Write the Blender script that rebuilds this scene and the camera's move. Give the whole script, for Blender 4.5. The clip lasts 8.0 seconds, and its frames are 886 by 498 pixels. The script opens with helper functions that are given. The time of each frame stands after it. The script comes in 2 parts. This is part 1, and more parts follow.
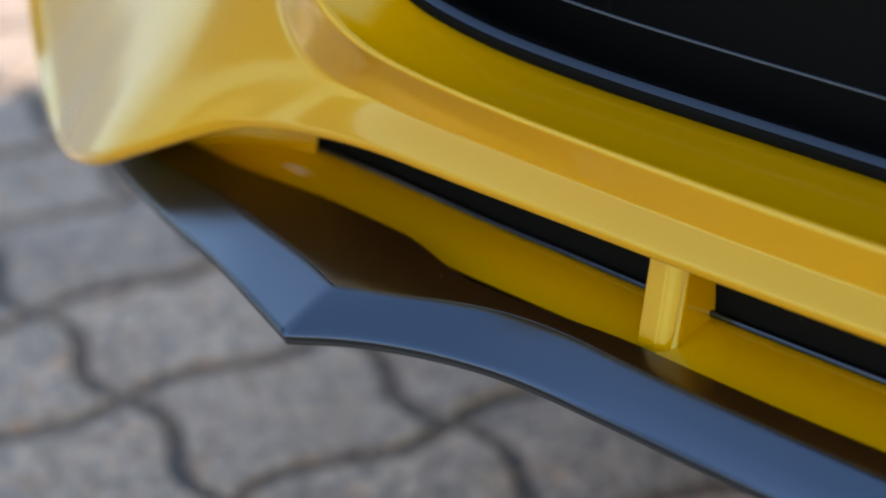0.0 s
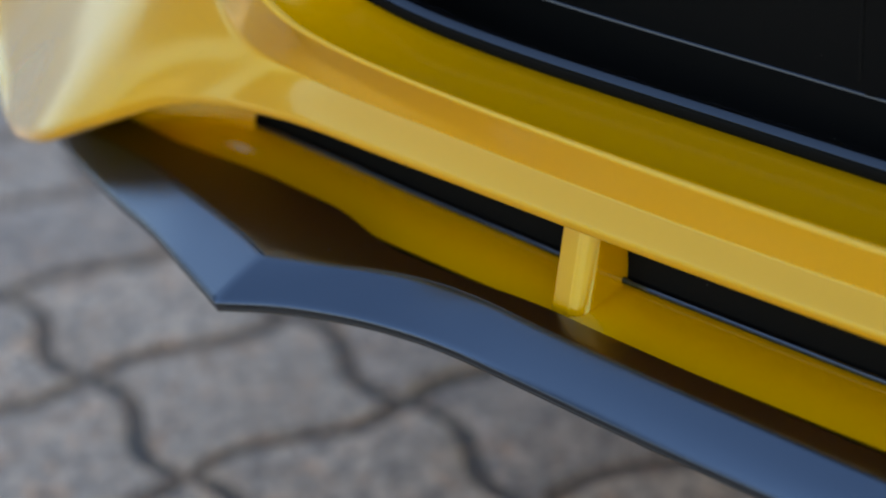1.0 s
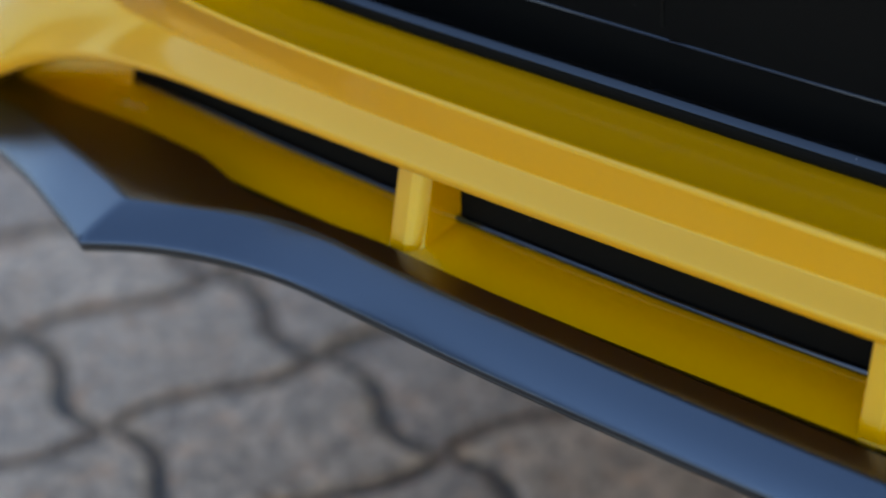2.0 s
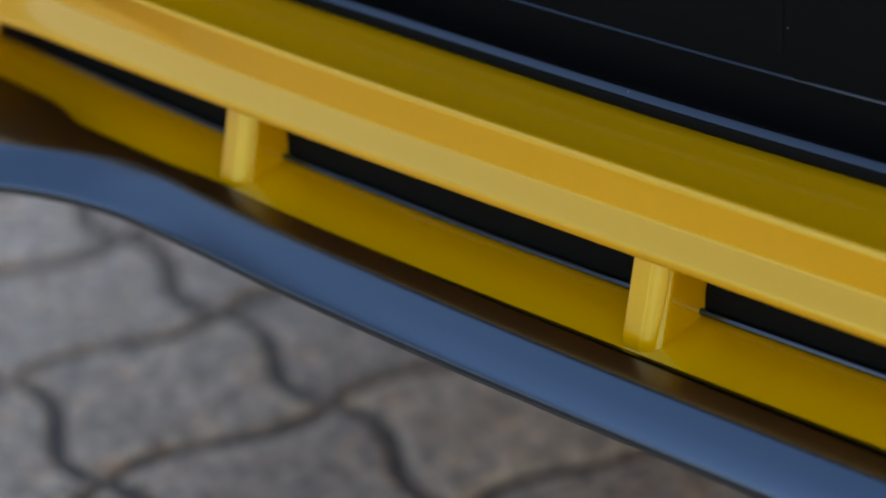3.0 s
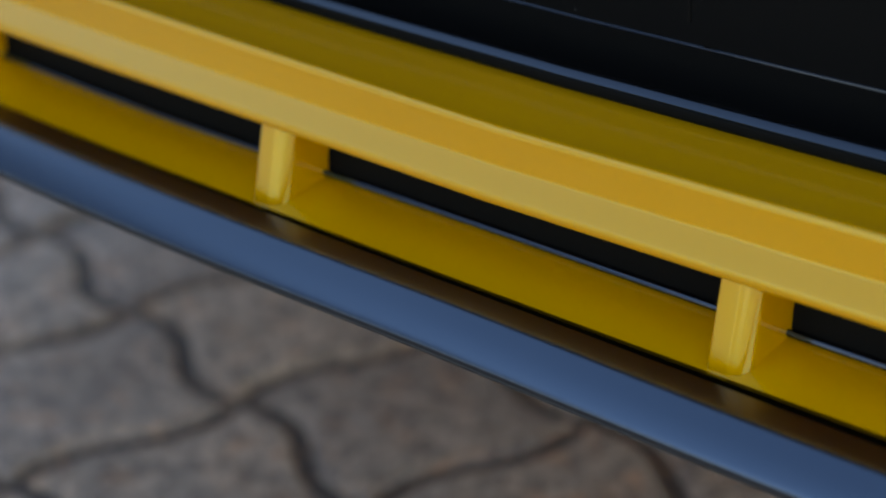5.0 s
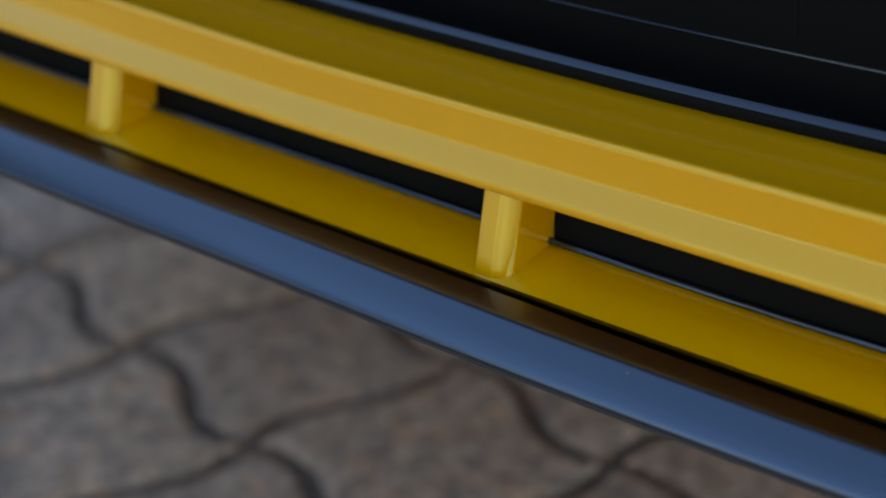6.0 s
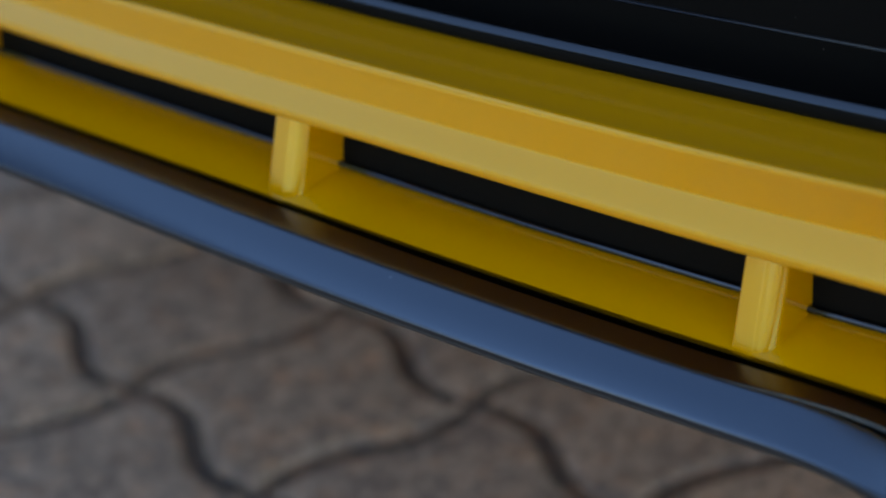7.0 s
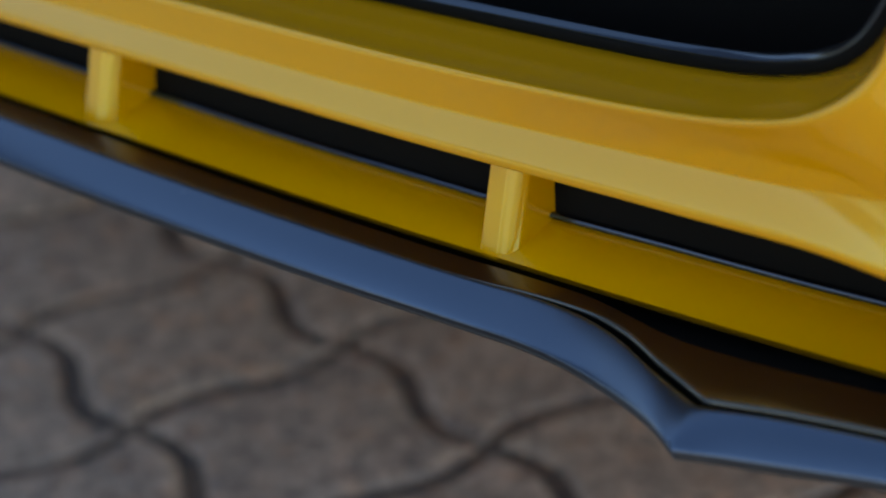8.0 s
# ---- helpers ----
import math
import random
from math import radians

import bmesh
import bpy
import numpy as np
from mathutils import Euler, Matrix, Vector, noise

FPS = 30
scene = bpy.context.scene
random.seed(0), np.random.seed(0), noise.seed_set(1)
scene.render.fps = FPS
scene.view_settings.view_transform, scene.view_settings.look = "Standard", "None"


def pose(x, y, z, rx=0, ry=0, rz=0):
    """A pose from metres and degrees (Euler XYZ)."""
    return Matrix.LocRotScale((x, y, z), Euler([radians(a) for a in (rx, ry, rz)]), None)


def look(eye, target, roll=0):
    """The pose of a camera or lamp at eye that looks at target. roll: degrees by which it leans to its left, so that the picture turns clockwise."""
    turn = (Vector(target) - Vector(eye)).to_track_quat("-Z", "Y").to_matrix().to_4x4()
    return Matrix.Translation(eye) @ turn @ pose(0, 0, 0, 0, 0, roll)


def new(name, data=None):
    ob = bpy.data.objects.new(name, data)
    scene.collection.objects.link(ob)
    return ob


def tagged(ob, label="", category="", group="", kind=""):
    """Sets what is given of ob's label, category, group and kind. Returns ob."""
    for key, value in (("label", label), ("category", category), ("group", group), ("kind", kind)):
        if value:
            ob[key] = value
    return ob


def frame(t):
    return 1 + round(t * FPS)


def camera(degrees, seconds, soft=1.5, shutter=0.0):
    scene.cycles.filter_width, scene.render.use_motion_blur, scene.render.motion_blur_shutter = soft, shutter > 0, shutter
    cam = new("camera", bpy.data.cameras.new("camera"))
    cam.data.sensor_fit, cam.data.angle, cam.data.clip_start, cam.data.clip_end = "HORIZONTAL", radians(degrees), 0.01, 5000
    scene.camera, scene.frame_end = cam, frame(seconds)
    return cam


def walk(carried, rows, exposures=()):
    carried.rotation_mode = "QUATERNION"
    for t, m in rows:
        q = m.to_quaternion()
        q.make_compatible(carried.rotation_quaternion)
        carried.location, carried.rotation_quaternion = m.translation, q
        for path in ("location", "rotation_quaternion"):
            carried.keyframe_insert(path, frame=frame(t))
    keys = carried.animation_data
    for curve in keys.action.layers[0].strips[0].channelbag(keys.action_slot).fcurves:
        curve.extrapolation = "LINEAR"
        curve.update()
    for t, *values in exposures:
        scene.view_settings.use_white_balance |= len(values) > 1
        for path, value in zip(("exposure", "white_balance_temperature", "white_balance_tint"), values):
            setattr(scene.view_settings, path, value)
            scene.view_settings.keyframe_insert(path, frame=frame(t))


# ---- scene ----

# The front of a yellow car seen close by: a slider shot along the lower bumper.
# x runs along the bumper, y into the car, z up. Bumper drawings are in units of S metres.
S = 1.2

cam = camera(24.0, 8.0, soft=2.1)
cam.data.dof.use_dof = True
cam.data.dof.focus_distance = 0.86
cam.data.dof.aperture_fstop = 5.2
ROWS = [
    (0.0, 0.0983, -0.5832, 0.8017, 46.36, -24.75, -3.22),
    (0.5, 0.1123, -0.5838, 0.8005, 46.29, -24.68, -3.03),
    (1.0, 0.1445, -0.5871, 0.8029, 46.12, -24.82, -3.11),
    (2.5, 0.2930, -0.5813, 0.8060, 45.91, -25.36, -3.41),
    (3.0, 0.3437, -0.5811, 0.8051, 45.55, -25.46, -3.39),
    (3.5, 0.3860, -0.5817, 0.8038, 45.27, -25.53, -3.21),
    (4.0, 0.4491, -0.5822, 0.8027, 45.11, -25.57, -3.15),
    (5.5, 0.6017, -0.5928, 0.8130, 43.94, -26.39, -3.52),
    (6.0, 0.6679, -0.5954, 0.8128, 43.75, -26.48, -3.53),
    (6.5, 0.7335, -0.5969, 0.8107, 43.62, -26.45, -3.45),
    (7.0, 0.7912, -0.5954, 0.8089, 43.52, -26.54, -3.61),
    (7.5, 0.8505, -0.5949, 0.8073, 43.32, -26.66, -3.56),
    (8.0, 0.9147, -0.5958, 0.8060, 43.11, -26.77, -3.49),
]


def aim(x, y, z, yaw, pitch, roll):
    a, b = radians(yaw), radians(pitch)
    way = Vector((-math.sin(a) * math.cos(b), math.cos(a) * math.cos(b), math.sin(b)))
    eye = Vector((x, y, z))
    return look(eye, eye + way, roll)


walk(cam, [(t, aim(*r)) for t, *r in ROWS],
     exposures=[(t, e - .05, white, 10) for t, e, white in ((0.0, 2.07, 7550), (1.0, 2.05, 7530), (2.5, 1.97, 7450), (4.0, 1.91, 7350), (5.5, 1.83, 7200), (6.5, 1.79, 7080), (8.0, 1.73, 6900))])

# ---- light: clear sky in front, the sun behind the car, whose front lies in its own shade ----
SUN_EL, SUN_AZ = radians(28), radians(19)      # azimuth from +y towards +x
world = bpy.data.worlds.new("sky")
scene.world = world
world.use_nodes = True
wt = world.node_tree
sky = wt.nodes.new("ShaderNodeTexSky")
sky.sky_type = "NISHITA"
sky.sun_disc = False
sky.sun_elevation = SUN_EL
sky.sun_rotation = SUN_AZ
sky.air_density = 0.9
sky.dust_density = 0.0
sky.ozone_density = 0.5
wt.links.new(sky.outputs[0], wt.nodes["Background"].inputs[0])
wt.nodes["Background"].inputs[1].default_value = 0.15
sun_data = bpy.data.lights.new("sun", "SUN")
sun_data.energy, sun_data.angle, sun_data.color = 3.4, radians(0.5), (1.0, 0.96, 0.90)
sun_way = Vector((math.sin(SUN_AZ) * math.cos(SUN_EL), math.cos(SUN_AZ) * math.cos(SUN_EL), math.sin(SUN_EL)))
sun = new("sun", sun_data)
sun.matrix_world = look(sun_way * 20, (0, 0, 0))


# ---- materials ----
def material(name):
    m = bpy.data.materials.new(name)
    m.use_nodes = True
    return m, m.node_tree, m.node_tree.nodes["Principled BSDF"]


def add(nt, kind, **values):
    n = nt.nodes.new(kind)
    for key, value in values.items():
        n.inputs[key].default_value = value
    return n


def noise_of(nt, scale, detail=4.0, rough=0.6):
    co = nt.nodes.new("ShaderNodeTexCoord")
    n = add(nt, "ShaderNodeTexNoise", Scale=scale, Detail=detail, Roughness=rough)
    nt.links.new(co.outputs["Object"], n.inputs["Vector"])
    return n


def ramp_of(nt, fac, stops):
    r = nt.nodes.new("ShaderNodeValToRGB")
    for n, (at, colour) in enumerate(stops):
        e = r.color_ramp.elements[n] if n < 2 else r.color_ramp.elements.new(at)
        e.position, e.color = at, (*colour, 1)
    nt.links.new(fac, r.inputs["Fac"])
    return r


def bump_of(nt, height, shader, strength, distance):
    b = add(nt, "ShaderNodeBump", Strength=strength, Distance=distance)
    nt.links.new(height, b.inputs["Height"])
    nt.links.new(b.outputs["Normal"], shader.inputs["Normal"])
    return b


def paint(name, light, dark):
    """Car lacquer: colour coat under clear varnish, with orange peel and a little dust; its reflections are tinted
    green.
    """
    m, nt, sh = material(name)
    n = noise_of(nt, 9.0, 3.0)
    c = ramp_of(nt, n.outputs["Fac"], [(0.3, dark), (0.7, light)])
    nt.links.new(c.outputs[0], sh.inputs["Base Color"])
    sh.inputs["Metallic"].default_value = 0.0
    sh.inputs["Roughness"].default_value = 0.2
    # strong green-tinted specular puts a pale greenish reflection on the slope
    sh.inputs["IOR"].default_value = 1.85
    sh.inputs["Specular Tint"].default_value = (0.25, 1.0, 0.2, 1)
    sh.inputs["Coat Weight"].default_value = 1.0
    sh.inputs["Coat Roughness"].default_value = 0.09
    sh.inputs["Coat IOR"].default_value = 1.48
    peel = noise_of(nt, 420.0, 2.0)
    b = add(nt, "ShaderNodeBump", Strength=0.05, Distance=0.0004)
    nt.links.new(peel.outputs["Fac"], b.inputs["Height"])
    nt.links.new(b.outputs["Normal"], sh.inputs["Coat Normal"])
    return m


def gloss_black(name, base, rough, streak=0.03, ior=1.5, tint=(1, 1, 1)):
    m, nt, sh = material(name)
    sh.inputs["Base Color"].default_value = (*base, 1)
    sh.inputs["IOR"].default_value = ior
    sh.inputs["Specular Tint"].default_value = (*tint, 1)
    n = noise_of(nt, 60.0, 5.0)
    r = add(nt, "ShaderNodeMapRange")
    r.inputs["To Min"].default_value, r.inputs["To Max"].default_value = rough, rough + streak
    nt.links.new(n.outputs["Fac"], r.inputs["Value"])
    nt.links.new(r.outputs[0], sh.inputs["Roughness"])
    # grains of dust, thin on the ground
    co = nt.nodes.new("ShaderNodeTexCoord")
    cell = add(nt, "ShaderNodeTexVoronoi", Scale=75.0)
    nt.links.new(co.outputs["Object"], cell.inputs["Vector"])
    grain = ramp_of(nt, cell.outputs["Distance"], [(0.02, (1, 1, 1)), (0.04, (0, 0, 0))])
    patch = ramp_of(nt, noise_of(nt, 23.0, 2.0).outputs["Fac"], [(0.5, (0, 0, 0)), (0.62, (1, 1, 1))])
    both = nt.nodes.new("ShaderNodeMath")
    both.operation = "MULTIPLY"
    nt.links.new(grain.outputs[0], both.inputs[0])
    nt.links.new(patch.outputs[0], both.inputs[1])
    mix = nt.nodes.new("ShaderNodeMix")
    mix.data_type = "RGBA"
    mix.inputs[6].default_value, mix.inputs[7].default_value = (*base, 1), (0.16, 0.155, 0.145, 1)
    nt.links.new(both.outputs[0], mix.inputs["Factor"])
    nt.links.new(mix.outputs[2], sh.inputs["Base Color"])
    return m


YELLOW = paint("yellow_lacquer", (0.80, 0.358, 0.0003), (0.78, 0.348, 0.0003))
# tints colour the reflections: bluer sky on lip and trim, browner shelf
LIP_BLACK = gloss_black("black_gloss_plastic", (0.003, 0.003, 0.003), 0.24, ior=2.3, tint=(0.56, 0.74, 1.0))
SHELF_BLACK = gloss_black("black_shelf_plastic", (0.003, 0.003, 0.003), 0.20, ior=2.0, tint=(1.0, 0.93, 0.75))
TRIM_BLACK = gloss_black("black_satin_plastic", (0.006, 0.006, 0.007), 0.09, 0.05, ior=1.8, tint=(0.66, 0.80, 1.0))
GRILLE_BLACK = gloss_black("black_grille_plastic", (0.007, 0.007, 0.0068), 0.45, 0.1, ior=1.1)
SLAT_BLACK = gloss_black("black_matt_plastic", (0.0075, 0.0072, 0.0066), 0.5, 0.1, ior=1.1)
EDGE_BLACK = gloss_black("scuffed_black_plastic", (0.042, 0.038, 0.035), 0.38, 0.2, ior=1.42)
RUBBER = gloss_black("black_rubber", (0.02, 0.02, 0.02), 0.7, 0.1)


def concrete(name, dark, light):
    m, nt, sh = material(name)
    info = nt.nodes.new("ShaderNodeObjectInfo")
    co = nt.nodes.new("ShaderNodeTexCoord")
    shift = nt.nodes.new("ShaderNodeVectorMath")
    shift.operation = "ADD"
    nt.links.new(co.outputs["Object"], shift.inputs[0])
    wide = nt.nodes.new("ShaderNodeMath")
    wide.operation = "MULTIPLY"
    wide.inputs[1].default_value = 37.0
    nt.links.new(info.outputs["Random"], wide.inputs[0])
    nt.links.new(wide.outputs[0], shift.inputs[1])
    layers = []
    for scale, detail in ((11.0, 4.0), (62.0, 4.0), (230.0, 3.0), (34.0, 3.0)):
        n = add(nt, "ShaderNodeTexNoise", Scale=scale, Detail=detail, Roughness=0.6)
        nt.links.new(shift.outputs[0], n.inputs["Vector"])
        layers.append(n)
    base = ramp_of(nt, layers[0].outputs["Fac"], [(0.3, dark), (0.7, light)])
    spot = ramp_of(nt, layers[1].outputs["Fac"], [(0.36, (0.55, 0.56, 0.60)), (0.5, (1, 1, 1)), (0.64, (1.28, 1.2, 1.13))])
    grit = ramp_of(nt, layers[2].outputs["Fac"], [(0.36, (0.42, 0.42, 0.45)), (0.5, (1, 1, 1)), (0.62, (1.28, 1.28, 1.25))])
    rust = ramp_of(nt, layers[3].outputs["Fac"], [(0.54, (1, 1, 1)), (0.68, (1.16, 0.95, 0.80))])
    tone = ramp_of(nt, info.outputs["Random"], [(0.0, (0.88, 0.88, 0.9)), (1.0, (1.1, 1.08, 1.05))])
    last = base
    for other in (spot, grit, rust, tone):
        mix = nt.nodes.new("ShaderNodeMix")
        mix.data_type, mix.blend_type = "RGBA", "MULTIPLY"
        mix.inputs["Factor"].default_value = 1.0
        nt.links.new(last.outputs["Color" if last is base else "Result"] if last is base else last.outputs[2], mix.inputs[6])
        nt.links.new(other.outputs["Color"], mix.inputs[7])
        last = mix
    nt.links.new(last.outputs[2], sh.inputs["Base Color"])
    sh.inputs["Roughness"].default_value = 0.85
    bump_of(nt, layers[2].outputs["Fac"], sh, 0.5, 0.002)
    return m


def sand():
    m, nt, sh = material("joint_sand")
    n = noise_of(nt, 60.0, 5.0)
    c = ramp_of(nt, n.outputs["Fac"], [(0.35, (0.075, 0.068, 0.064)), (0.52, (0.13, 0.10, 0.078)), (0.7, (0.27, 0.155, 0.09))])
    nt.links.new(c.outputs[0], sh.inputs["Base Color"])
    sh.inputs["Roughness"].default_value = 0.95
    bump_of(nt, n.outputs["Fac"], sh, 0.6, 0.004)
    return m


PAVER = concrete("grey_concrete_paver", (0.328, 0.25, 0.197), (0.442, 0.344, 0.276))
SAND = sand()


def yard_surface():
    m, nt, sh = material("yard_surface")
    n = noise_of(nt, 3.0, 6.0)
    grit = noise_of(nt, 180.0, 3.0)
    # blue-grey is chosen to cool what the bumper reflects
    c = ramp_of(nt, n.outputs["Fac"], [(0.3, (0.085, 0.105, 0.125)), (0.7, (0.125, 0.15, 0.175))])
    nt.links.new(c.outputs[0], sh.inputs["Base Color"])
    sh.inputs["Roughness"].default_value = 0.85
    bump_of(nt, grit.outputs["Fac"], sh, 0.6, 0.004)
    return m


YARD_GREY = yard_surface()


# ---- helpers ----
def part(name, bm, mat, parent=None, label="", scale=S, sharp=30.0, flip=False):
    """One mesh object from a bmesh; the bmesh is in bumper units."""
    bmesh.ops.remove_doubles(bm, verts=bm.verts, dist=1e-5)
    bmesh.ops.recalc_face_normals(bm, faces=bm.faces)
    if flip:
        bmesh.ops.reverse_faces(bm, faces=bm.faces)
    for v in bm.verts:
        v.co *= scale
    me = bpy.data.meshes.new(name)
    bm.to_mesh(me)
    bm.free()
    me.materials.append(mat)
    me.shade_smooth()
    me.set_sharp_from_angle(angle=radians(sharp))
    ob = new(name, me)
    ob.parent = parent
    if label:
        tagged(ob, label)
    return ob


def spline(keys, q):
    """A smooth curve through keys, at key number q (a fraction counts between keys)."""
    keys = [np.array(k, float) for k in keys]
    n = min(max(int(math.floor(q)), 0), len(keys) - 2)
    f = q - n
    a = keys[n - 1] if n else 2 * keys[0] - keys[1]
    b, c = keys[n], keys[n + 1]
    d = keys[n + 2] if n + 2 < len(keys) else 2 * c - b
    return 0.5 * (2 * b + (c - a) * f + (2 * a - 5 * b + 4 * c - d) * f**2 + (3 * b - 3 * c + d - a) * f**3)


def table(xs, ys):
    """A smooth function through the given places."""
    def at(x):
        x = min(max(x, xs[0]), xs[-1])
        n = max(i for i in range(len(xs) - 1) if xs[i] <= x)
        h = xs[n + 1] - xs[n]
        f = (x - xs[n]) / h
        slope = [0.0] * len(xs)
        for i in range(1, len(xs) - 1):
            slope[i] = (ys[i + 1] - ys[i - 1]) / (xs[i + 1] - xs[i - 1])
        slope[-1] = (ys[-1] - ys[-2]) / (xs[-1] - xs[-2])
        return ((2 * f**3 - 3 * f**2 + 1) * ys[n] + (f**3 - 2 * f**2 + f) * h * slope[n]
                + (3 * f**2 - 2 * f**3) * ys[n + 1] + (f**3 - f**2) * h * slope[n + 1])
    return at


def sheet(rows, close=False):
    """A bmesh of quads over rows of points."""
    bm = bmesh.new()
    grid = [[bm.verts.new(p) for p in row] for row in rows]
    for a, b in zip(grid, grid[1:]):
        pairs = list(zip(range(len(a)), range(1, len(a))))
        if close:
            pairs.append((len(a) - 1, 0))
        for i, j in pairs:
            bm.faces.new((a[i], a[j], b[j], b[i]))
    return bm


def cap_ends(bm):
    """Closes the open ends of a tube-like sheet."""
    bmesh.ops.holes_fill(bm, edges=[e for e in bm.edges if e.is_boundary], sides=0)
    return bm


def both_sides(half):
    """Rows along the whole bumper from the rows of the x >= 0 half, which begins at x = 0."""
    left = [[(-x, y, z) for x, y, z in row] for row in half[:0:-1]]
    return left + half


def tube(points, radius, sides=10, squash=1.0):
    rows = []
    for n, p in enumerate(points):
        a, b = points[max(n - 1, 0)], points[min(n + 1, len(points) - 1)]
        way = (Vector(b) - Vector(a)).normalized()
        out = Vector((0, 1, 0))
        up = way.cross(out).normalized()
        rows.append([tuple(Vector(p) + radius * (math.cos(k) * out + squash * math.sin(k) * up))
                     for k in (2 * math.pi * i / sides for i in range(sides))])
    return cap_ends(sheet(rows, close=True))


# ---- the ground ----
ground_bm = sheet([[(x, y, -0.007) for x in (-400, -4, 4, 400)] for y in (-400, -4, 4, 400)])
ground = part("ground", ground_bm, SAND, scale=1.0)
tagged(ground, "dark sandy bed that fills the joints between pavers", "ground", kind="structure")

# unseen ground, added to cut warm bounce light on the bumper
yard_bm = bmesh.new()
for x0, x1, y0, y1 in ((-300, -2.6, -300, 300), (2.8, 300, -300, 300), (-2.6, 2.8, -300, -2.8), (-2.6, 2.8, 2.8, 300)):
    yard_bm.faces.new([yard_bm.verts.new(p) for p in ((x0, y0, -.0045), (x1, y0, -.0045), (x1, y1, -.0045), (x0, y1, -.0045))])
tagged(part("yard", yard_bm, YARD_GREY, scale=1.0), "unseen dark ground round the pavers, tinted blue-grey to cool reflections", "yard", kind="structure")

# ---- the car: the bumper and what is fixed to it ----
car = new("car")
tagged(car, "bright yellow car with a gloss black front lip", "car")

# Rings of the bumper skin, from the middle of the car round one corner and up:
# its lower edge, the foot of the riser, the rim of the grille opening, the back of the opening.
EDGE = [(0, -.0005, .3641), (.14, -.0004, .3655), (.28, -.0007, .3678), (.40, -.0053, .3743), (.4702, -.0082, .3774), (.530, -.0100, .3692), (.580, -.0215, .3505),
        (.617, -.0230, .3355), (.668, -.0050, .3247), (.729, .0280, .3268), (.789, .0640, .3525), (.850, .1100, .4773), (.872, .1340, .591)]
FOOT = [(0, .0080, .3750), (.14, .0080, .3767), (.28, .0079, .3799), (.395, .0040, .3880), (.455, .0013, .3941), (.4922, -.0014, .4036), (.5175, .0070, .4221),
        (.529, .0225, .4495), (.541, .0405, .4777), (.5475, .0540, .5058), (.554, .0645, .5342), (.558, .0735, .575), (.56, .08, .615)]
RIM = [(0, .0084, .3895), (.14, .0088, .3919), (.28, .0070, .3962), (.385, -.0022, .4065), (.4398, -.0105, .4176), (.4662, -.0130, .4293), (.4812, -.0118, .4459),
       (.4868, -.0108, .4730), (.4902, -.0099, .5034), (.495, -.008, .5336), (.498, -.006, .5588), (.5, -.003, .5888), (.5, 0, .62)]
BACK = [(0, .0437, .3933), (.14, .0438, .3946), (.28, .0423, .3996), (.3846, .0312, .4094), (.4342, .0205, .4210), (.4604, .0140, .4355), (.4726, .0155, .4562),
        (.4808, .0178, .4806), (.4849, .02, .5096), (.489, .0215, .539), (.49, .0237, .5635), (.492, .0268, .5933), (.492, .03, .62)]
STEPS = [k / 10 for k in range(0, 121)]


def smooth01(x):
    x = min(max(x, 0.0), 1.0)
    return x * x * (3 - 2 * x)


def bend(a, c, b, n, first=0):
    """Points of a quadratic arc from a to b that leans towards c."""
    return [a * (1 - u) ** 2 + 2 * c * u * (1 - u) + b * u * u for u in (k / n for k in range(first, n + 1))]


def skin_row(q):
    """A section of the skin: underside, rolled lower edge, bright slope, riser, rolled rim, ledge of the opening."""
    e, f, r, b = (spline(k, q) for k in (EDGE, FOOT, RIM, BACK))
    corner, side = smooth01((q - 4) / 2.2), smooth01((q - 6.5) / 3.5)
    back = np.array((0, .045, -.003)) * (1 - side) + np.array((-.01, .09, 0)) * side
    # the rolled edge is an upright band under the slope; at the corner it turns to the side
    band = np.array((0, -.0003, .0036)) * (1 - side) * (1 + .5 * corner) + np.array((-.0105, .0030, .0040)) * side
    t = e + band
    # the slope, nearly straight under the grille, full and rounded at the corner of the car
    gap = t - f
    p1 = f + gap * .33 + np.array((0, -.003, 0)) * corner
    p2 = t - gap * .33 + np.array((0, -.003, 0)) * side * corner + np.array((0, -.0004, .0002)) * (1 - corner)

    def slope(u):
        return f * (1 - u) ** 3 + 3 * p1 * u * (1 - u) ** 2 + 3 * p2 * u * u * (1 - u) + t * u**3
    size = np.linalg.norm(gap)
    roll, soft = .0011 + .0035 * corner, .0007 + .0055 * corner
    u0, u1 = soft / size, 1 - roll / size
    to_b = back / np.linalg.norm(back)
    points = [e + back, e + back * .5]
    points += bend(e + to_b * .0030, e - to_b * .0002 - band * .05, e + band * .45, 6)
    points += bend(e + band * .62, t, slope(u1), 7)
    points += [slope(u1 + (u0 - u1) * k / 14) for k in range(1, 14)]
    to_r = (r - f) / np.linalg.norm(r - f)
    points += bend(slope(u0), f, f + to_r * soft, 6)
    to_f, to_b = -to_r, (b - r) / np.linalg.norm(b - r)
    turn = .0034 + .001 * corner
    first, last = f + to_r * soft, r + to_f * turn
    points += [first * (1 - u) + last * u for u in (.25, .5, .75)]
    # the roll is set out a little, so that its middle lies on the rim
    out = -.25 * turn * (to_f + to_b)
    points += bend(last, r + out, r + to_b * turn, 9)
    points += [r * (1 - u) + b * u for u in (.3, .5, .7, .85)] + [b, b + np.array((0, .006, -.002))]
    return [tuple(p) for p in points]


bumper_bm = sheet(both_sides([skin_row(q) for q in STEPS]))
bumper = part("bumper_skin", bumper_bm, YELLOW, car, "glossy yellow lacquered bumper skin", sharp=80)

# black sealing strip round the opening, and the grille behind it
inset = [spline(BACK, q) for q in STEPS]


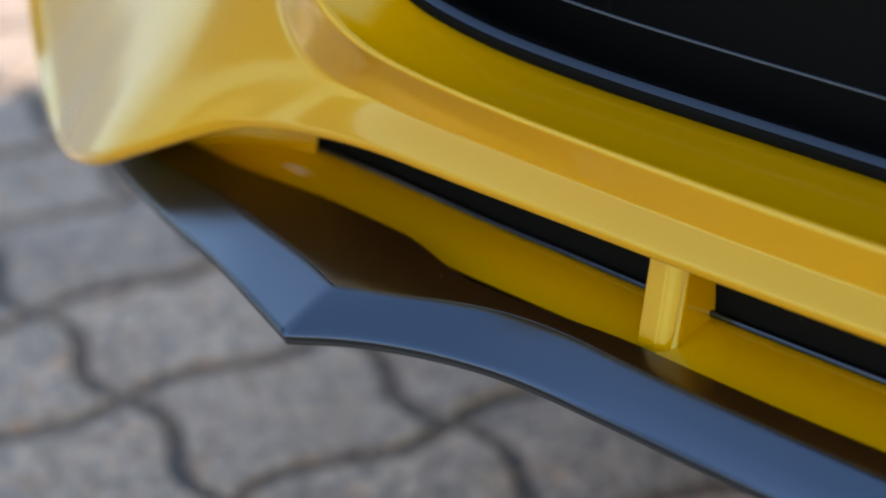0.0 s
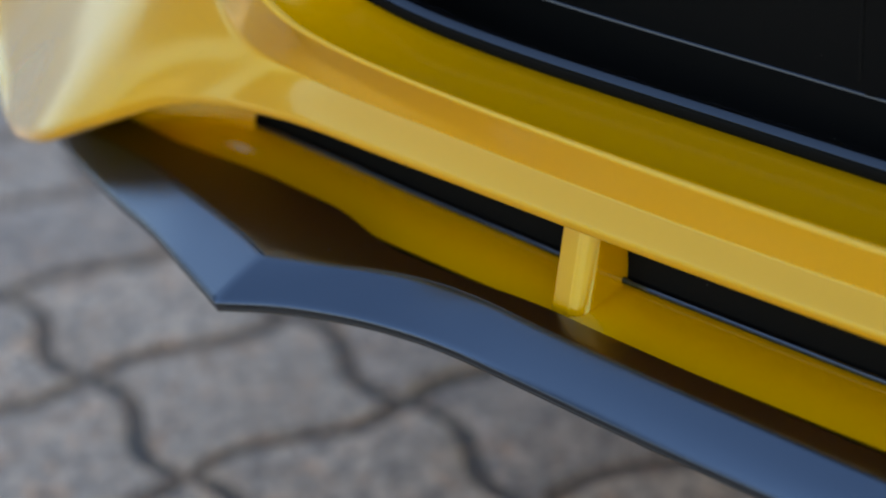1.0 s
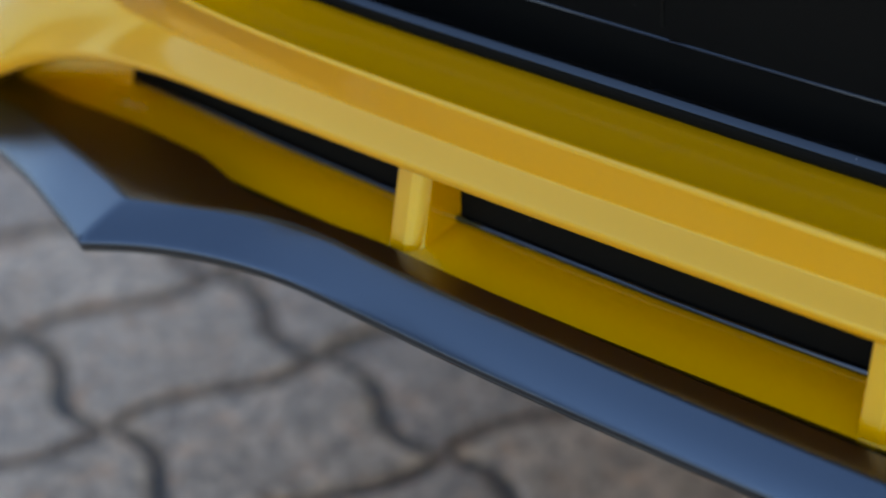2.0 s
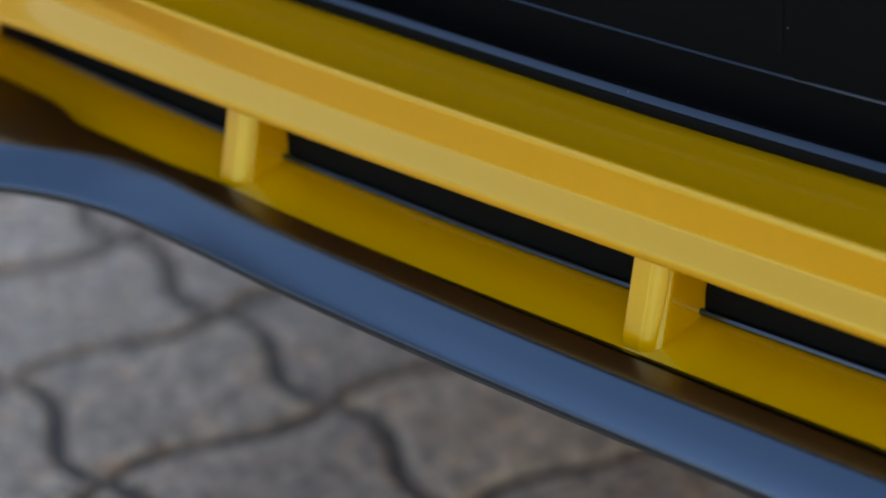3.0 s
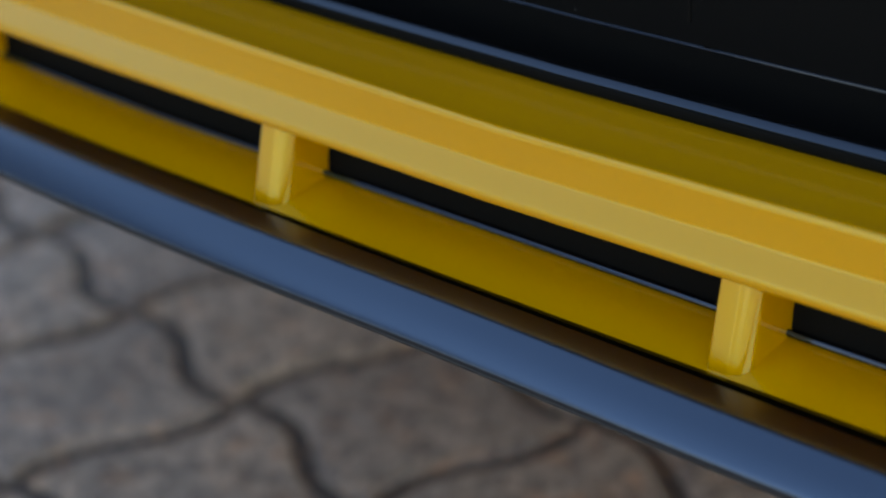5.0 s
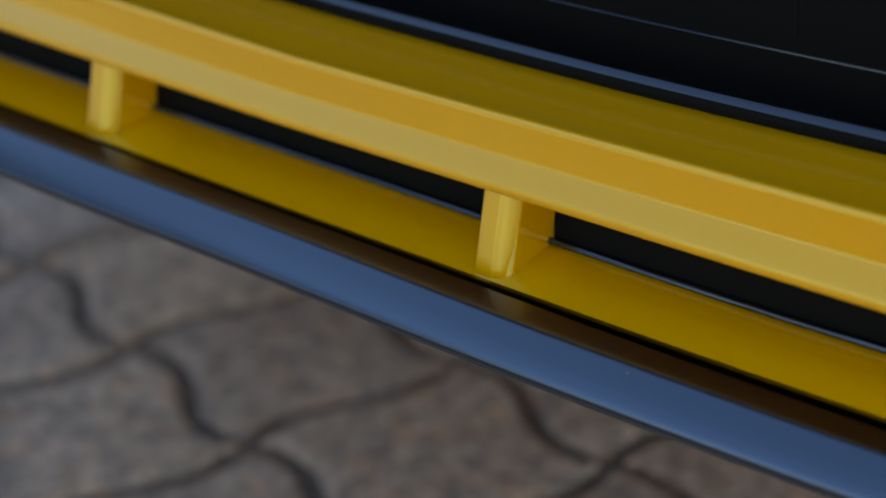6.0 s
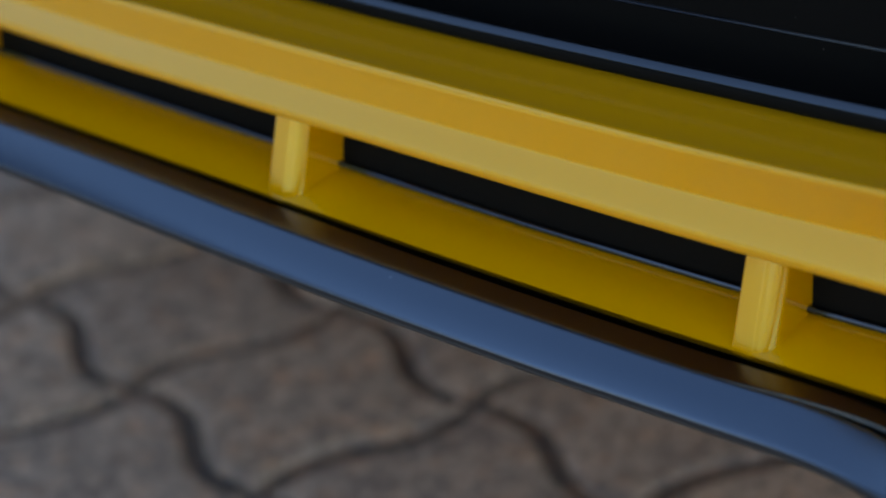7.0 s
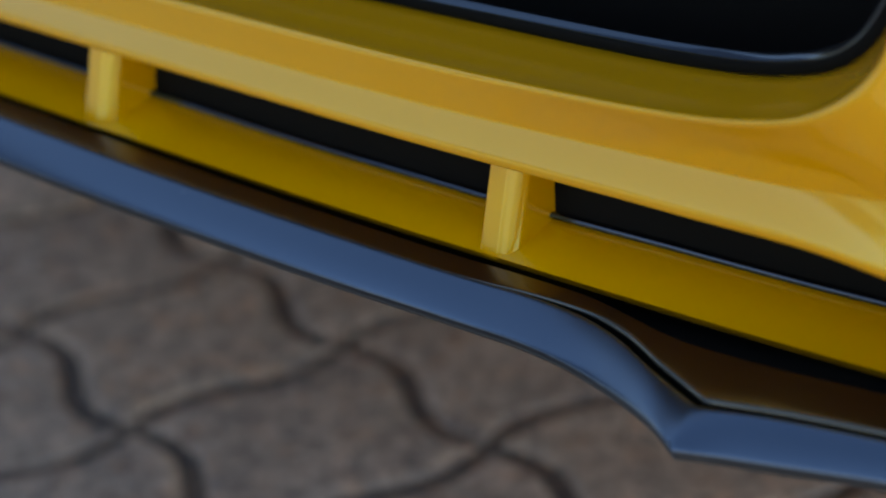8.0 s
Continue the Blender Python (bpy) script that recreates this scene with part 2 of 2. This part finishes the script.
def ring_of(dx, dy, dz):
    """The back ring of the opening, moved inwards."""
    out = []
    for n, p in enumerate(inset):
        a, b = inset[max(n - 1, 0)], inset[min(n + 1, len(inset) - 1)]
        t = b - a
        nrm = np.array((-t[2], 0, t[0])) / math.hypot(t[0], t[2])
        out.append(tuple(p + nrm * dz + np.array((0, dy, 0))))
    out[0] = (0, out[0][1], out[0][2])
    return [(-x, y, z) for x, y, z in out[:0:-1]] + out


def seal_rows(outline):
    """A strip round the opening, from its section: depth and height over the back ring."""
    rings = [ring_of(0, dy, dz) for dy, dz in outline]
    return [list(points) for points in zip(*rings)]


seal_foot = ((.012, -.0008), (.0012, -.0006), (.0005, 0), (.0002, .0006), (0, .0014), (0, .0034), (.0003, .0040), (.0008, .0044), (.006, .0040))
seal_top = ((.006, .0038), (.0012, .0042), (.0006, .0045), (.0005, .0048), (.0007, .0051), (.0024, .0068), (.0027, .0070), (.0031, .0070), (.0036, .0067), (.0042, .0058), (.012, .0040))
seal = part("grille_seal", sheet(seal_rows(seal_top)), TRIM_BLACK, car, "black satin sealing strip round the grille", sharp=40)
part("seal_foot", sheet(seal_rows(seal_foot)), SLAT_BLACK, seal, "matt black rubber foot", sharp=40)
grille = new("grille")
grille.parent = car
tagged(grille, "dark black grille set deep in the opening")
part("grille_bead", tube(ring_of(0, .014, .022), .0008, 10), TRIM_BLACK, grille)
for x in (-.392, -.245, -.098, .049, .196, .343):
    part("grille_strut", tube([(x, .056, .425), (x, .056, .50), (x, .057, .56), (x, .058, .62)], .0009, 8), GRILLE_BLACK, grille)
rows = [[(x, .075, z) for x in np.linspace(-.5, .5, 21)] for z in np.linspace(.385, .63, 9)]
part("grille_backing", sheet(rows), GRILLE_BLACK, grille)

# ---- intake slot under the bumper skin ----
sill_front = table([0, .1, .2, .28, .33, .38, .43, .48, .536, .59, .62], [-.0076, -.0072, -.0064, -.0047, -.0026, -.0006, .0020, .0064, .0122, .0195, .0235])
sill_z = table([0, .2, .33, .43, .48, .62], [.3340, .3341, .3349, .3358, .3358, .3352])
slat_y = table([0, .2, .28, .33, .38, .43, .48, .54], [.0214, .0215, .0226, .0234, .0250, .0281, .0332, .0380])
slat_z = table([0, .2, .28, .33, .38, .43, .48, .54], [.3402, .3401, .3412, .3422, .3438, .3442, .3443, .3446])
half = []
for x in np.linspace(0, .6, 61):
    y, z = sill_front(x), sill_z(x)
    b, top = max(slat_y(min(x, .54)), y + .006), slat_z(min(x, .54)) - .001
    half.append([(x, b, z - .014), (x, y + .008, z - .008), (x, y + .0030, z - .0042), (x, y + .0005, z - .0008), (x, y + .0001, z - .0002), (x, y, z)]
                + [(x, y + (b - y) * u, z + (top - z) * (u + .35 * u * (1 - u))) for u in (.06, .15, .3, .5, .7, .85)] + [(x, b, top), (x, b + .012, top)])
part("slot_sill", sheet(both_sides(half)), YELLOW, car, sharp=50)
# curved walls that close the slot at both ends
for side in (-1, 1):
    rows = []
    for k in range(11):
        f = k / 10
        x, y = .541 + .07 * f, .034 - .016 * f**1.6
        rows.append([(side * x, y + .003, .328), (side * x, y, .333), (side * (x - .004), y + .001, .345), (side * (x - .006), y + .004, .372 - .025 * f)])
    part("slot_end", sheet(rows), YELLOW, car, sharp=60)
half = []
for x in np.linspace(0, .547, 30):
    y, z = slat_y(x), slat_z(x)
    half.append([(x, y + .0008, z - .006), (x, y + .0010, z + .0012), (x, y + .0016, z + .008), (x, y + .006, z + .022), (x, y + .012, .39)])
part("slot_slat", sheet(both_sides(half)), SLAT_BLACK, car, "black plastic slat at the back of the slot", sharp=60)


bead = [(x, slat_y(abs(x)) - .0010, slat_z(abs(x)) + .0006) for x in np.linspace(-.545, .545, 41)]
part("slot_bead", tube(bead, .0013, 12), TRIM_BLACK, car, "thin black rounded bead along the slot")


def divider(x):
    """An upright web in the slot: a raked front of two facets, a thin bright edge, and flanks that run back to the slat."""
    w = .0070
    y0, z0 = sill_front(abs(x)) + .0004, sill_z(abs(x)) - .0012
    rows = []
    for k in range(15):
        f = (k / 14) ** 1.3
        z = z0 + .0365 * f
        y = y0 + .0095 * f
        # a section, from one flank over the front to the other
        ring = [(-w, .0250), (-w, .0040), (-w, .0030), (-w, .0012), (-w + .0002, .0005), (-w + .0006, .0001), (-w + .0012, 0), (.0006, .0001), (.0012, .0001), (.0016, .0004), (.0022, .0009),
                (.0030, .0012), (.0038, .0014), (.0046, .0019), (.0054, .0027), (.0060, .0036), (.0066, .0048), (w, .0056), (w, .0070), (w, .0250)]
        last = len(ring) - 1
        rows.append([(x + px, y + py if 0 < n < last else .0245, z) for n, (px, py) in enumerate(ring)])
    return cap_ends(sheet(rows, close=True))


for x in (-.326, -.111, .109, .324):
    part("slot_divider", divider(x), YELLOW, car, sharp=60)

# ---- gloss black lip under the bumper ----
LIP_EDGE = [(0, -.0412, .3268), (.134, -.0412, .3262), (.245, -.0383, .3257), (.321, -.0342, .3257), (.358, -.0342, .3270), (.3845, -.0382, .3281),
            (.4075, -.0461, .3293), (.4275, -.0556, .3297), (.4460, -.0670, .3294)]
LIP_EDGE_OUT = [(.4460, -.0670, .3294), (.474, -.0570, .3297), (.515, -.0430, .3303), (.561, -.0290, .3288), (.6185, -.0083, .3270), (.676, .0130, .3260)]
CREST = [(0, -.0285, .3378), (.133, -.0283, .3372), (.2437, -.0254, .3370), (.319, -.0215, .3366), (.351, -.0200, .3374), (.3755, -.0209, .3375),
         (.396, -.0280, .3387), (.416, -.0380, .3393), (.440, -.0480, .3395)]
CREST_OUT = [(.440, -.0480, .3395), (.466, -.0395, .3399), (.5067, -.0280, .3392), (.55, -.0142, .3369), (.604, -.0030, .3336), (.658, .0067, .3298)]


def lip_sections(side):
    """Sections of one half of the lip: its lower edge, its face, the shelf behind it, the recess behind that."""
    low, face, shelf, recess = [], [], [], []
    for edge, crest, fine in ((LIP_EDGE, CREST, 10), (LIP_EDGE_OUT, CREST_OUT, 6)):
        for k in range(0 if edge is LIP_EDGE else 1, fine * (len(edge) - 1) + 1):
            e, c = spline(edge, k / fine), spline(crest, k / fine)
            lift = .0016 * smooth01(c[0] / .25) + .0022 * smooth01((c[0] - .18) / .17)
            turned = smooth01((c[0] - .38) / .06)
            if side < 0:
                tail = smooth01((c[0] - .47) / .08) * np.array((-.0022, -.0020, .0014))
                c += lift * np.array((1.07, 1.03, .3)) + tail
                e -= tail
                outer = 0
            else:
                c[2] -= .0016 * smooth01(c[0] / .25)
                outer = smooth01((c[0] - .425) / .03)
                c += outer * np.array((.003, -.003, .002))
                e += turned * ((1 - outer) * np.array((-.001, .001, .0034)) + outer * np.array((-.0035, .0035, .0017)))
            xc = c[0]
            near, tip = smooth01((xc - .31) / .10), smooth01((xc - .49) / .10)
            low.append([e + np.array((0, u, v)) for u, v in ((.07, -.0070), (.006, -.0052), (.0026, -.0048), (.0012, -.0043), (.0005, -.0036), (.0004, -.0029), (.0008, -.0025), (.0015, -.0022),
                                                            (.0018, -.0020), (.0017, -.0018), (.0014, -.0016))])
            # the face is full: it looks up at its crest and forward at its foot
            chord = c - e
            out = np.array((0, -chord[2], chord[1])) / math.hypot(chord[1], chord[2])
            full = math.tan(radians(13 - 8 * smooth01((xc - .29) / .08) * (1 - outer))) / 2
            line = bend(e, (e + c) / 2 + out * np.linalg.norm(chord) * full, c, 10)
            face.append([e + np.array((0, u, v)) for u, v in ((.0014, -.0016), (.0008, -.0015), (.0002, -.0013), (-.0002, -.0009), (-.0002, -.0005))] + line
                        + [c + np.array((0, .0003, .0000)), c + np.array((0, .0005, -.0004)), c + np.array((0, .0006, -.0030))])
            # a narrow groove parts the face from the shelf
            near *= 1 if side > 0 else .15
            w, h = .0001 + .0036 * near, .0006 * near - .0004
            xb = min(xc, .61)
            yb = sill_front(xb) - .0101
            zb = sill_z(xb) + .0042 - .0004 * smooth01((xc - .25) / .15) + .0006 * smooth01((xc - .30) / .06) - .006 * tip
            zb += .0022 * smooth01((xc - .18) / .17) + .0016 * smooth01(xc / .25) if side < 0 else .0008 * turned - .0016 * smooth01(xc / .25)
            if side > 0:
                yb -= .011 * smooth01((xc - .36) / .065) - .004 * smooth01((xc - .44) / .06)
            else:
                yb -= .004 * smooth01((xc - .33) / .06) - .010 * smooth01((xc - .405) / .05)
            front = c + np.array((0, .0006 + w, h))
            # the shelf rises gently towards the slot
            level = (front[2] + .08 * (yb + 1.47 * zb - front[1])) / 1.1176
            back = np.array((xc, yb + 1.47 * (zb - level), level))
            round_off = .25 + .75 * near
            shelf.append([front + round_off * np.array((0, u, v)) for u, v in ((0, -.0036), (0, -.0016), (.0002, -.0009), (.0006, -.0004), (.0010, -.0001), (.0015, 0))]
                         + [front * (1 - u) + back * u for u in (.2, .35, .5, .7, .9)]
                         + [back, back + np.array((0, .0003, -.0004)), back + np.array((0, .0005, -.003))])
            # a part of its own, coloured black so that the gap's shade stays dark
            recess.append([back + np.array((0, u, v)) for u, v in ((.0005, -.003), (.0008, -.010), (.002, -.012), (.05, -.014))])
    return [[[(side * x + .0035, y, z) for x, y, z in row] for row in rows] for rows in (low, face, shelf, recess)]


halves = [lip_sections(side) for side in (-1, 1)]
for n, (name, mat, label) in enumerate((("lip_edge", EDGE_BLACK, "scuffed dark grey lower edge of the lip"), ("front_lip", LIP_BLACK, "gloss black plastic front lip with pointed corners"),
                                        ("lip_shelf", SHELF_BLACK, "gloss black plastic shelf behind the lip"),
                                        ("lip_recess", SLAT_BLACK, "recess behind the shelf, coloured matt black to keep its shade dark"))):
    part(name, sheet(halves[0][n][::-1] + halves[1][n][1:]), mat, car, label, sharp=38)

# ---- unseen walls, added to shape light and reflections on the car ----
def slab(x0, x1, y0, y1, z0, z1):
    bm = bmesh.new()
    bmesh.ops.create_cube(bm, size=1.0, matrix=Matrix.LocRotScale(((x0 + x1) / 2, (y0 + y1) / 2, (z0 + z1) / 2), None, (x1 - x0, y1 - y0, z1 - z0)))
    return bm


def wall_surface(name, dark, light):
    m, nt, sh = material(name)
    n = noise_of(nt, 3.0, 6.0)
    c = ramp_of(nt, n.outputs["Fac"], [(0.3, dark), (0.7, light)])
    nt.links.new(c.outputs[0], sh.inputs["Base Color"])
    sh.inputs["Roughness"].default_value = 0.9
    bump_of(nt, n.outputs["Fac"], sh, 0.4, 0.01)
    return m


# added out of view: tones down the light that reaches the bumper from ahead
FRONT_GREY = wall_surface("front_wall_grey", (0.22, 0.24, 0.24), (0.29, 0.31, 0.31))
tagged(part("unseen_front_wall", slab(-7, 9, -14.5, -11, -.1, 5.5), FRONT_GREY, scale=1.0), "unseen grey wall added in front to set the light on the bumper", "house", kind="structure")
# added out of view: gives the corner of the bumper a pale reflection
HAZY = wall_surface("pale_grey_reflector", (0.36, 0.42, 0.45), (0.42, 0.48, 0.51))
tagged(part("pale_reflector_wall", slab(-15.4, -15, -34, 24, -.1, 3.4), HAZY, scale=1.0), "unseen pale grey wall added for the bumper corner to reflect", "wall", kind="structure")
# added out of view: a dark blue band in place of low bright sky
SLATE = wall_surface("slate_blue_backdrop", (0.045, 0.075, 0.14), (0.055, 0.09, 0.16))
tagged(part("dark_reflected_wall", slab(-15.45, -15.05, -34, -1.2, 3.4, 11), SLATE, scale=1.0), "unseen slate blue wall added to darken reflections in lip and bumper", "wall", kind="structure")

# ---- the rest of the car, which shades its own front ----
STATIONS = [(.082, .70, .40, .74), (.15, .83, .36, .80), (.5, .86, .34, .86), (1.0, .86, .34, .90), (1.5, .85, .34, 1.28), (1.9, .85, .34, 1.36),
            (2.7, .85, .34, 1.33), (3.15, .83, .34, 1.05), (3.25, .79, .40, .95)]
rows = []
for y, w, low, top in STATIONS:
    ring = []
    for i in range(32):
        a = 2 * math.pi * i / 32
        c, s = math.cos(a), math.sin(a)
        taper = 1 - .22 * max(0, (low + (top - low) * (s + 1) / 2) - .9)
        ring.append((w * taper * math.copysign(abs(c) ** .35, c), y, (low + top) / 2 + (top - low) / 2 * math.copysign(abs(s) ** .35, s)))
    rows.append(ring)
part("body_shell", cap_ends(sheet(rows, close=True)), YELLOW, car, sharp=50)
half = []
for x in np.linspace(0, .74, 20):
    bow = .04 * (x / .74) ** 4
    half.append([(x, .034 + bow, .6), (x, .032 + bow, .63), (x, .04 + bow, .68), (x, .07 + bow * .7, .735), (x, .12, .75)])
part("nose_panel", sheet(both_sides(half)), YELLOW, car, sharp=60)
for x in (-.73, .73):
    for y in (.85, 2.65):
        wheel = new("wheel")
        wheel.parent = car
        rows = [[(x + dx, y + r * math.cos(a), .27 + r * math.sin(a)) for a in (2 * math.pi * i / 32 for i in range(32))]
                for dx, r in ((-.09, .17), (-.1, .22), (-.09, .26), (-.06, .27), (.06, .27), (.09, .26), (.1, .22), (.09, .17))]
        part("tyre", sheet(rows, close=True), RUBBER, wheel)
        rows = [[(x + dx, y + r * math.cos(a), .27 + r * math.sin(a)) for a in (2 * math.pi * i / 32 for i in range(32))]
                for dx, r in ((-.08, .172), (-.04, .15), (-.03, .03), (.03, .03), (.04, .15), (.08, .172))]
        part("rim", cap_ends(sheet(rows, close=True)), TRIM_BLACK, wheel)

# ---- the pavement: square blocks with waved sides, 19 cm a side, laid askew to the car ----
U = Vector((.157, -.0375, 0)) * S
V = Vector((.0365, .1555, 0)) * S
ORIGIN = Vector((-.775, .33, 0)) * S
JOINT = .0075


def paver_outline():
    """The corners of the block, counted once round; opposite sides are the same wave."""
    n = 10
    low = [(k / n, .075 * math.sin(2 * math.pi * k / n)) for k in range(n)]
    right = [(1 - .06 * math.sin(2 * math.pi * k / n), k / n) for k in range(n)]
    high = [(1 - k / n, 1 + .075 * math.sin(2 * math.pi * (1 - k / n))) for k in range(n)]
    left = [(-.06 * math.sin(2 * math.pi * (1 - k / n)), 1 - k / n) for k in range(n)]
    return [U * (a - .5) + V * (b - .5) for a, b in low + right + high + left]


def paver_rings():
    line = paver_outline()
    out = []
    for shrink, z in ((JOINT, -.0075), (JOINT + .0022, -.0028), (JOINT + .008, 0)):
        ring = []
        for n, p in enumerate(line):
            t = (line[(n + 1) % len(line)] - line[n - 1]).normalized()
            ring.append(p + Vector((-t.y, t.x, 0)) * shrink + Vector((0, 0, z)))
        out.append(ring)
    return out


def paver_mesh():
    rings = paver_rings()
    size = len(rings[0])
    verts = [tuple(p) for ring in rings for p in ring]
    faces = [(r * size + i, r * size + (i + 1) % size, (r + 1) * size + (i + 1) % size, (r + 1) * size + i) for r in range(len(rings) - 1) for i in range(size)]
    faces.append(tuple(range((len(rings) - 1) * size, len(rings) * size)))
    return verts, faces


pavement = new("pavement")
tagged(pavement, "grey concrete interlocking pavers with waved sides", "pavement", kind="structure")
verts, faces = paver_mesh()
block = bpy.data.meshes.new("paver")
block.from_pydata(verts, [], faces)
block.materials.append(PAVER)
block.shade_smooth()
block.set_sharp_from_angle(angle=radians(25))
rng = random.Random(4)
rest_v, rest_f = [], []
for i in range(-22, 24):
    for j in range(-22, 22):
        if (ORIGIN + U * i + V * j).x < -2.8:
            continue
        at = ORIGIN + U * (i + .5) + V * (j + .5) + Vector((0, 0, rng.uniform(-.0015, .0015)))
        tilt = pose(0, 0, 0, rng.uniform(-.5, .5), rng.uniform(-.5, .5), rng.uniform(-.7, .7))
        if -7 <= i <= 9 and -5 <= j <= 8:
            ob = new("paver", block)
            ob.parent = pavement
            ob.matrix_basis = Matrix.Translation(at) @ tilt
        else:
            base = len(rest_v)
            rest_v += [tuple(at + tilt @ Vector(v)) for v in verts]
            rest_f += [tuple(base + k for k in f) for f in faces]
rest = bpy.data.meshes.new("far_pavers")
rest.from_pydata(rest_v, [], rest_f)
rest.materials.append(PAVER)
rest_ob = tagged(new("far_pavers", rest), "grey concrete pavers further off", kind="stuff")
rest_ob.parent = pavement
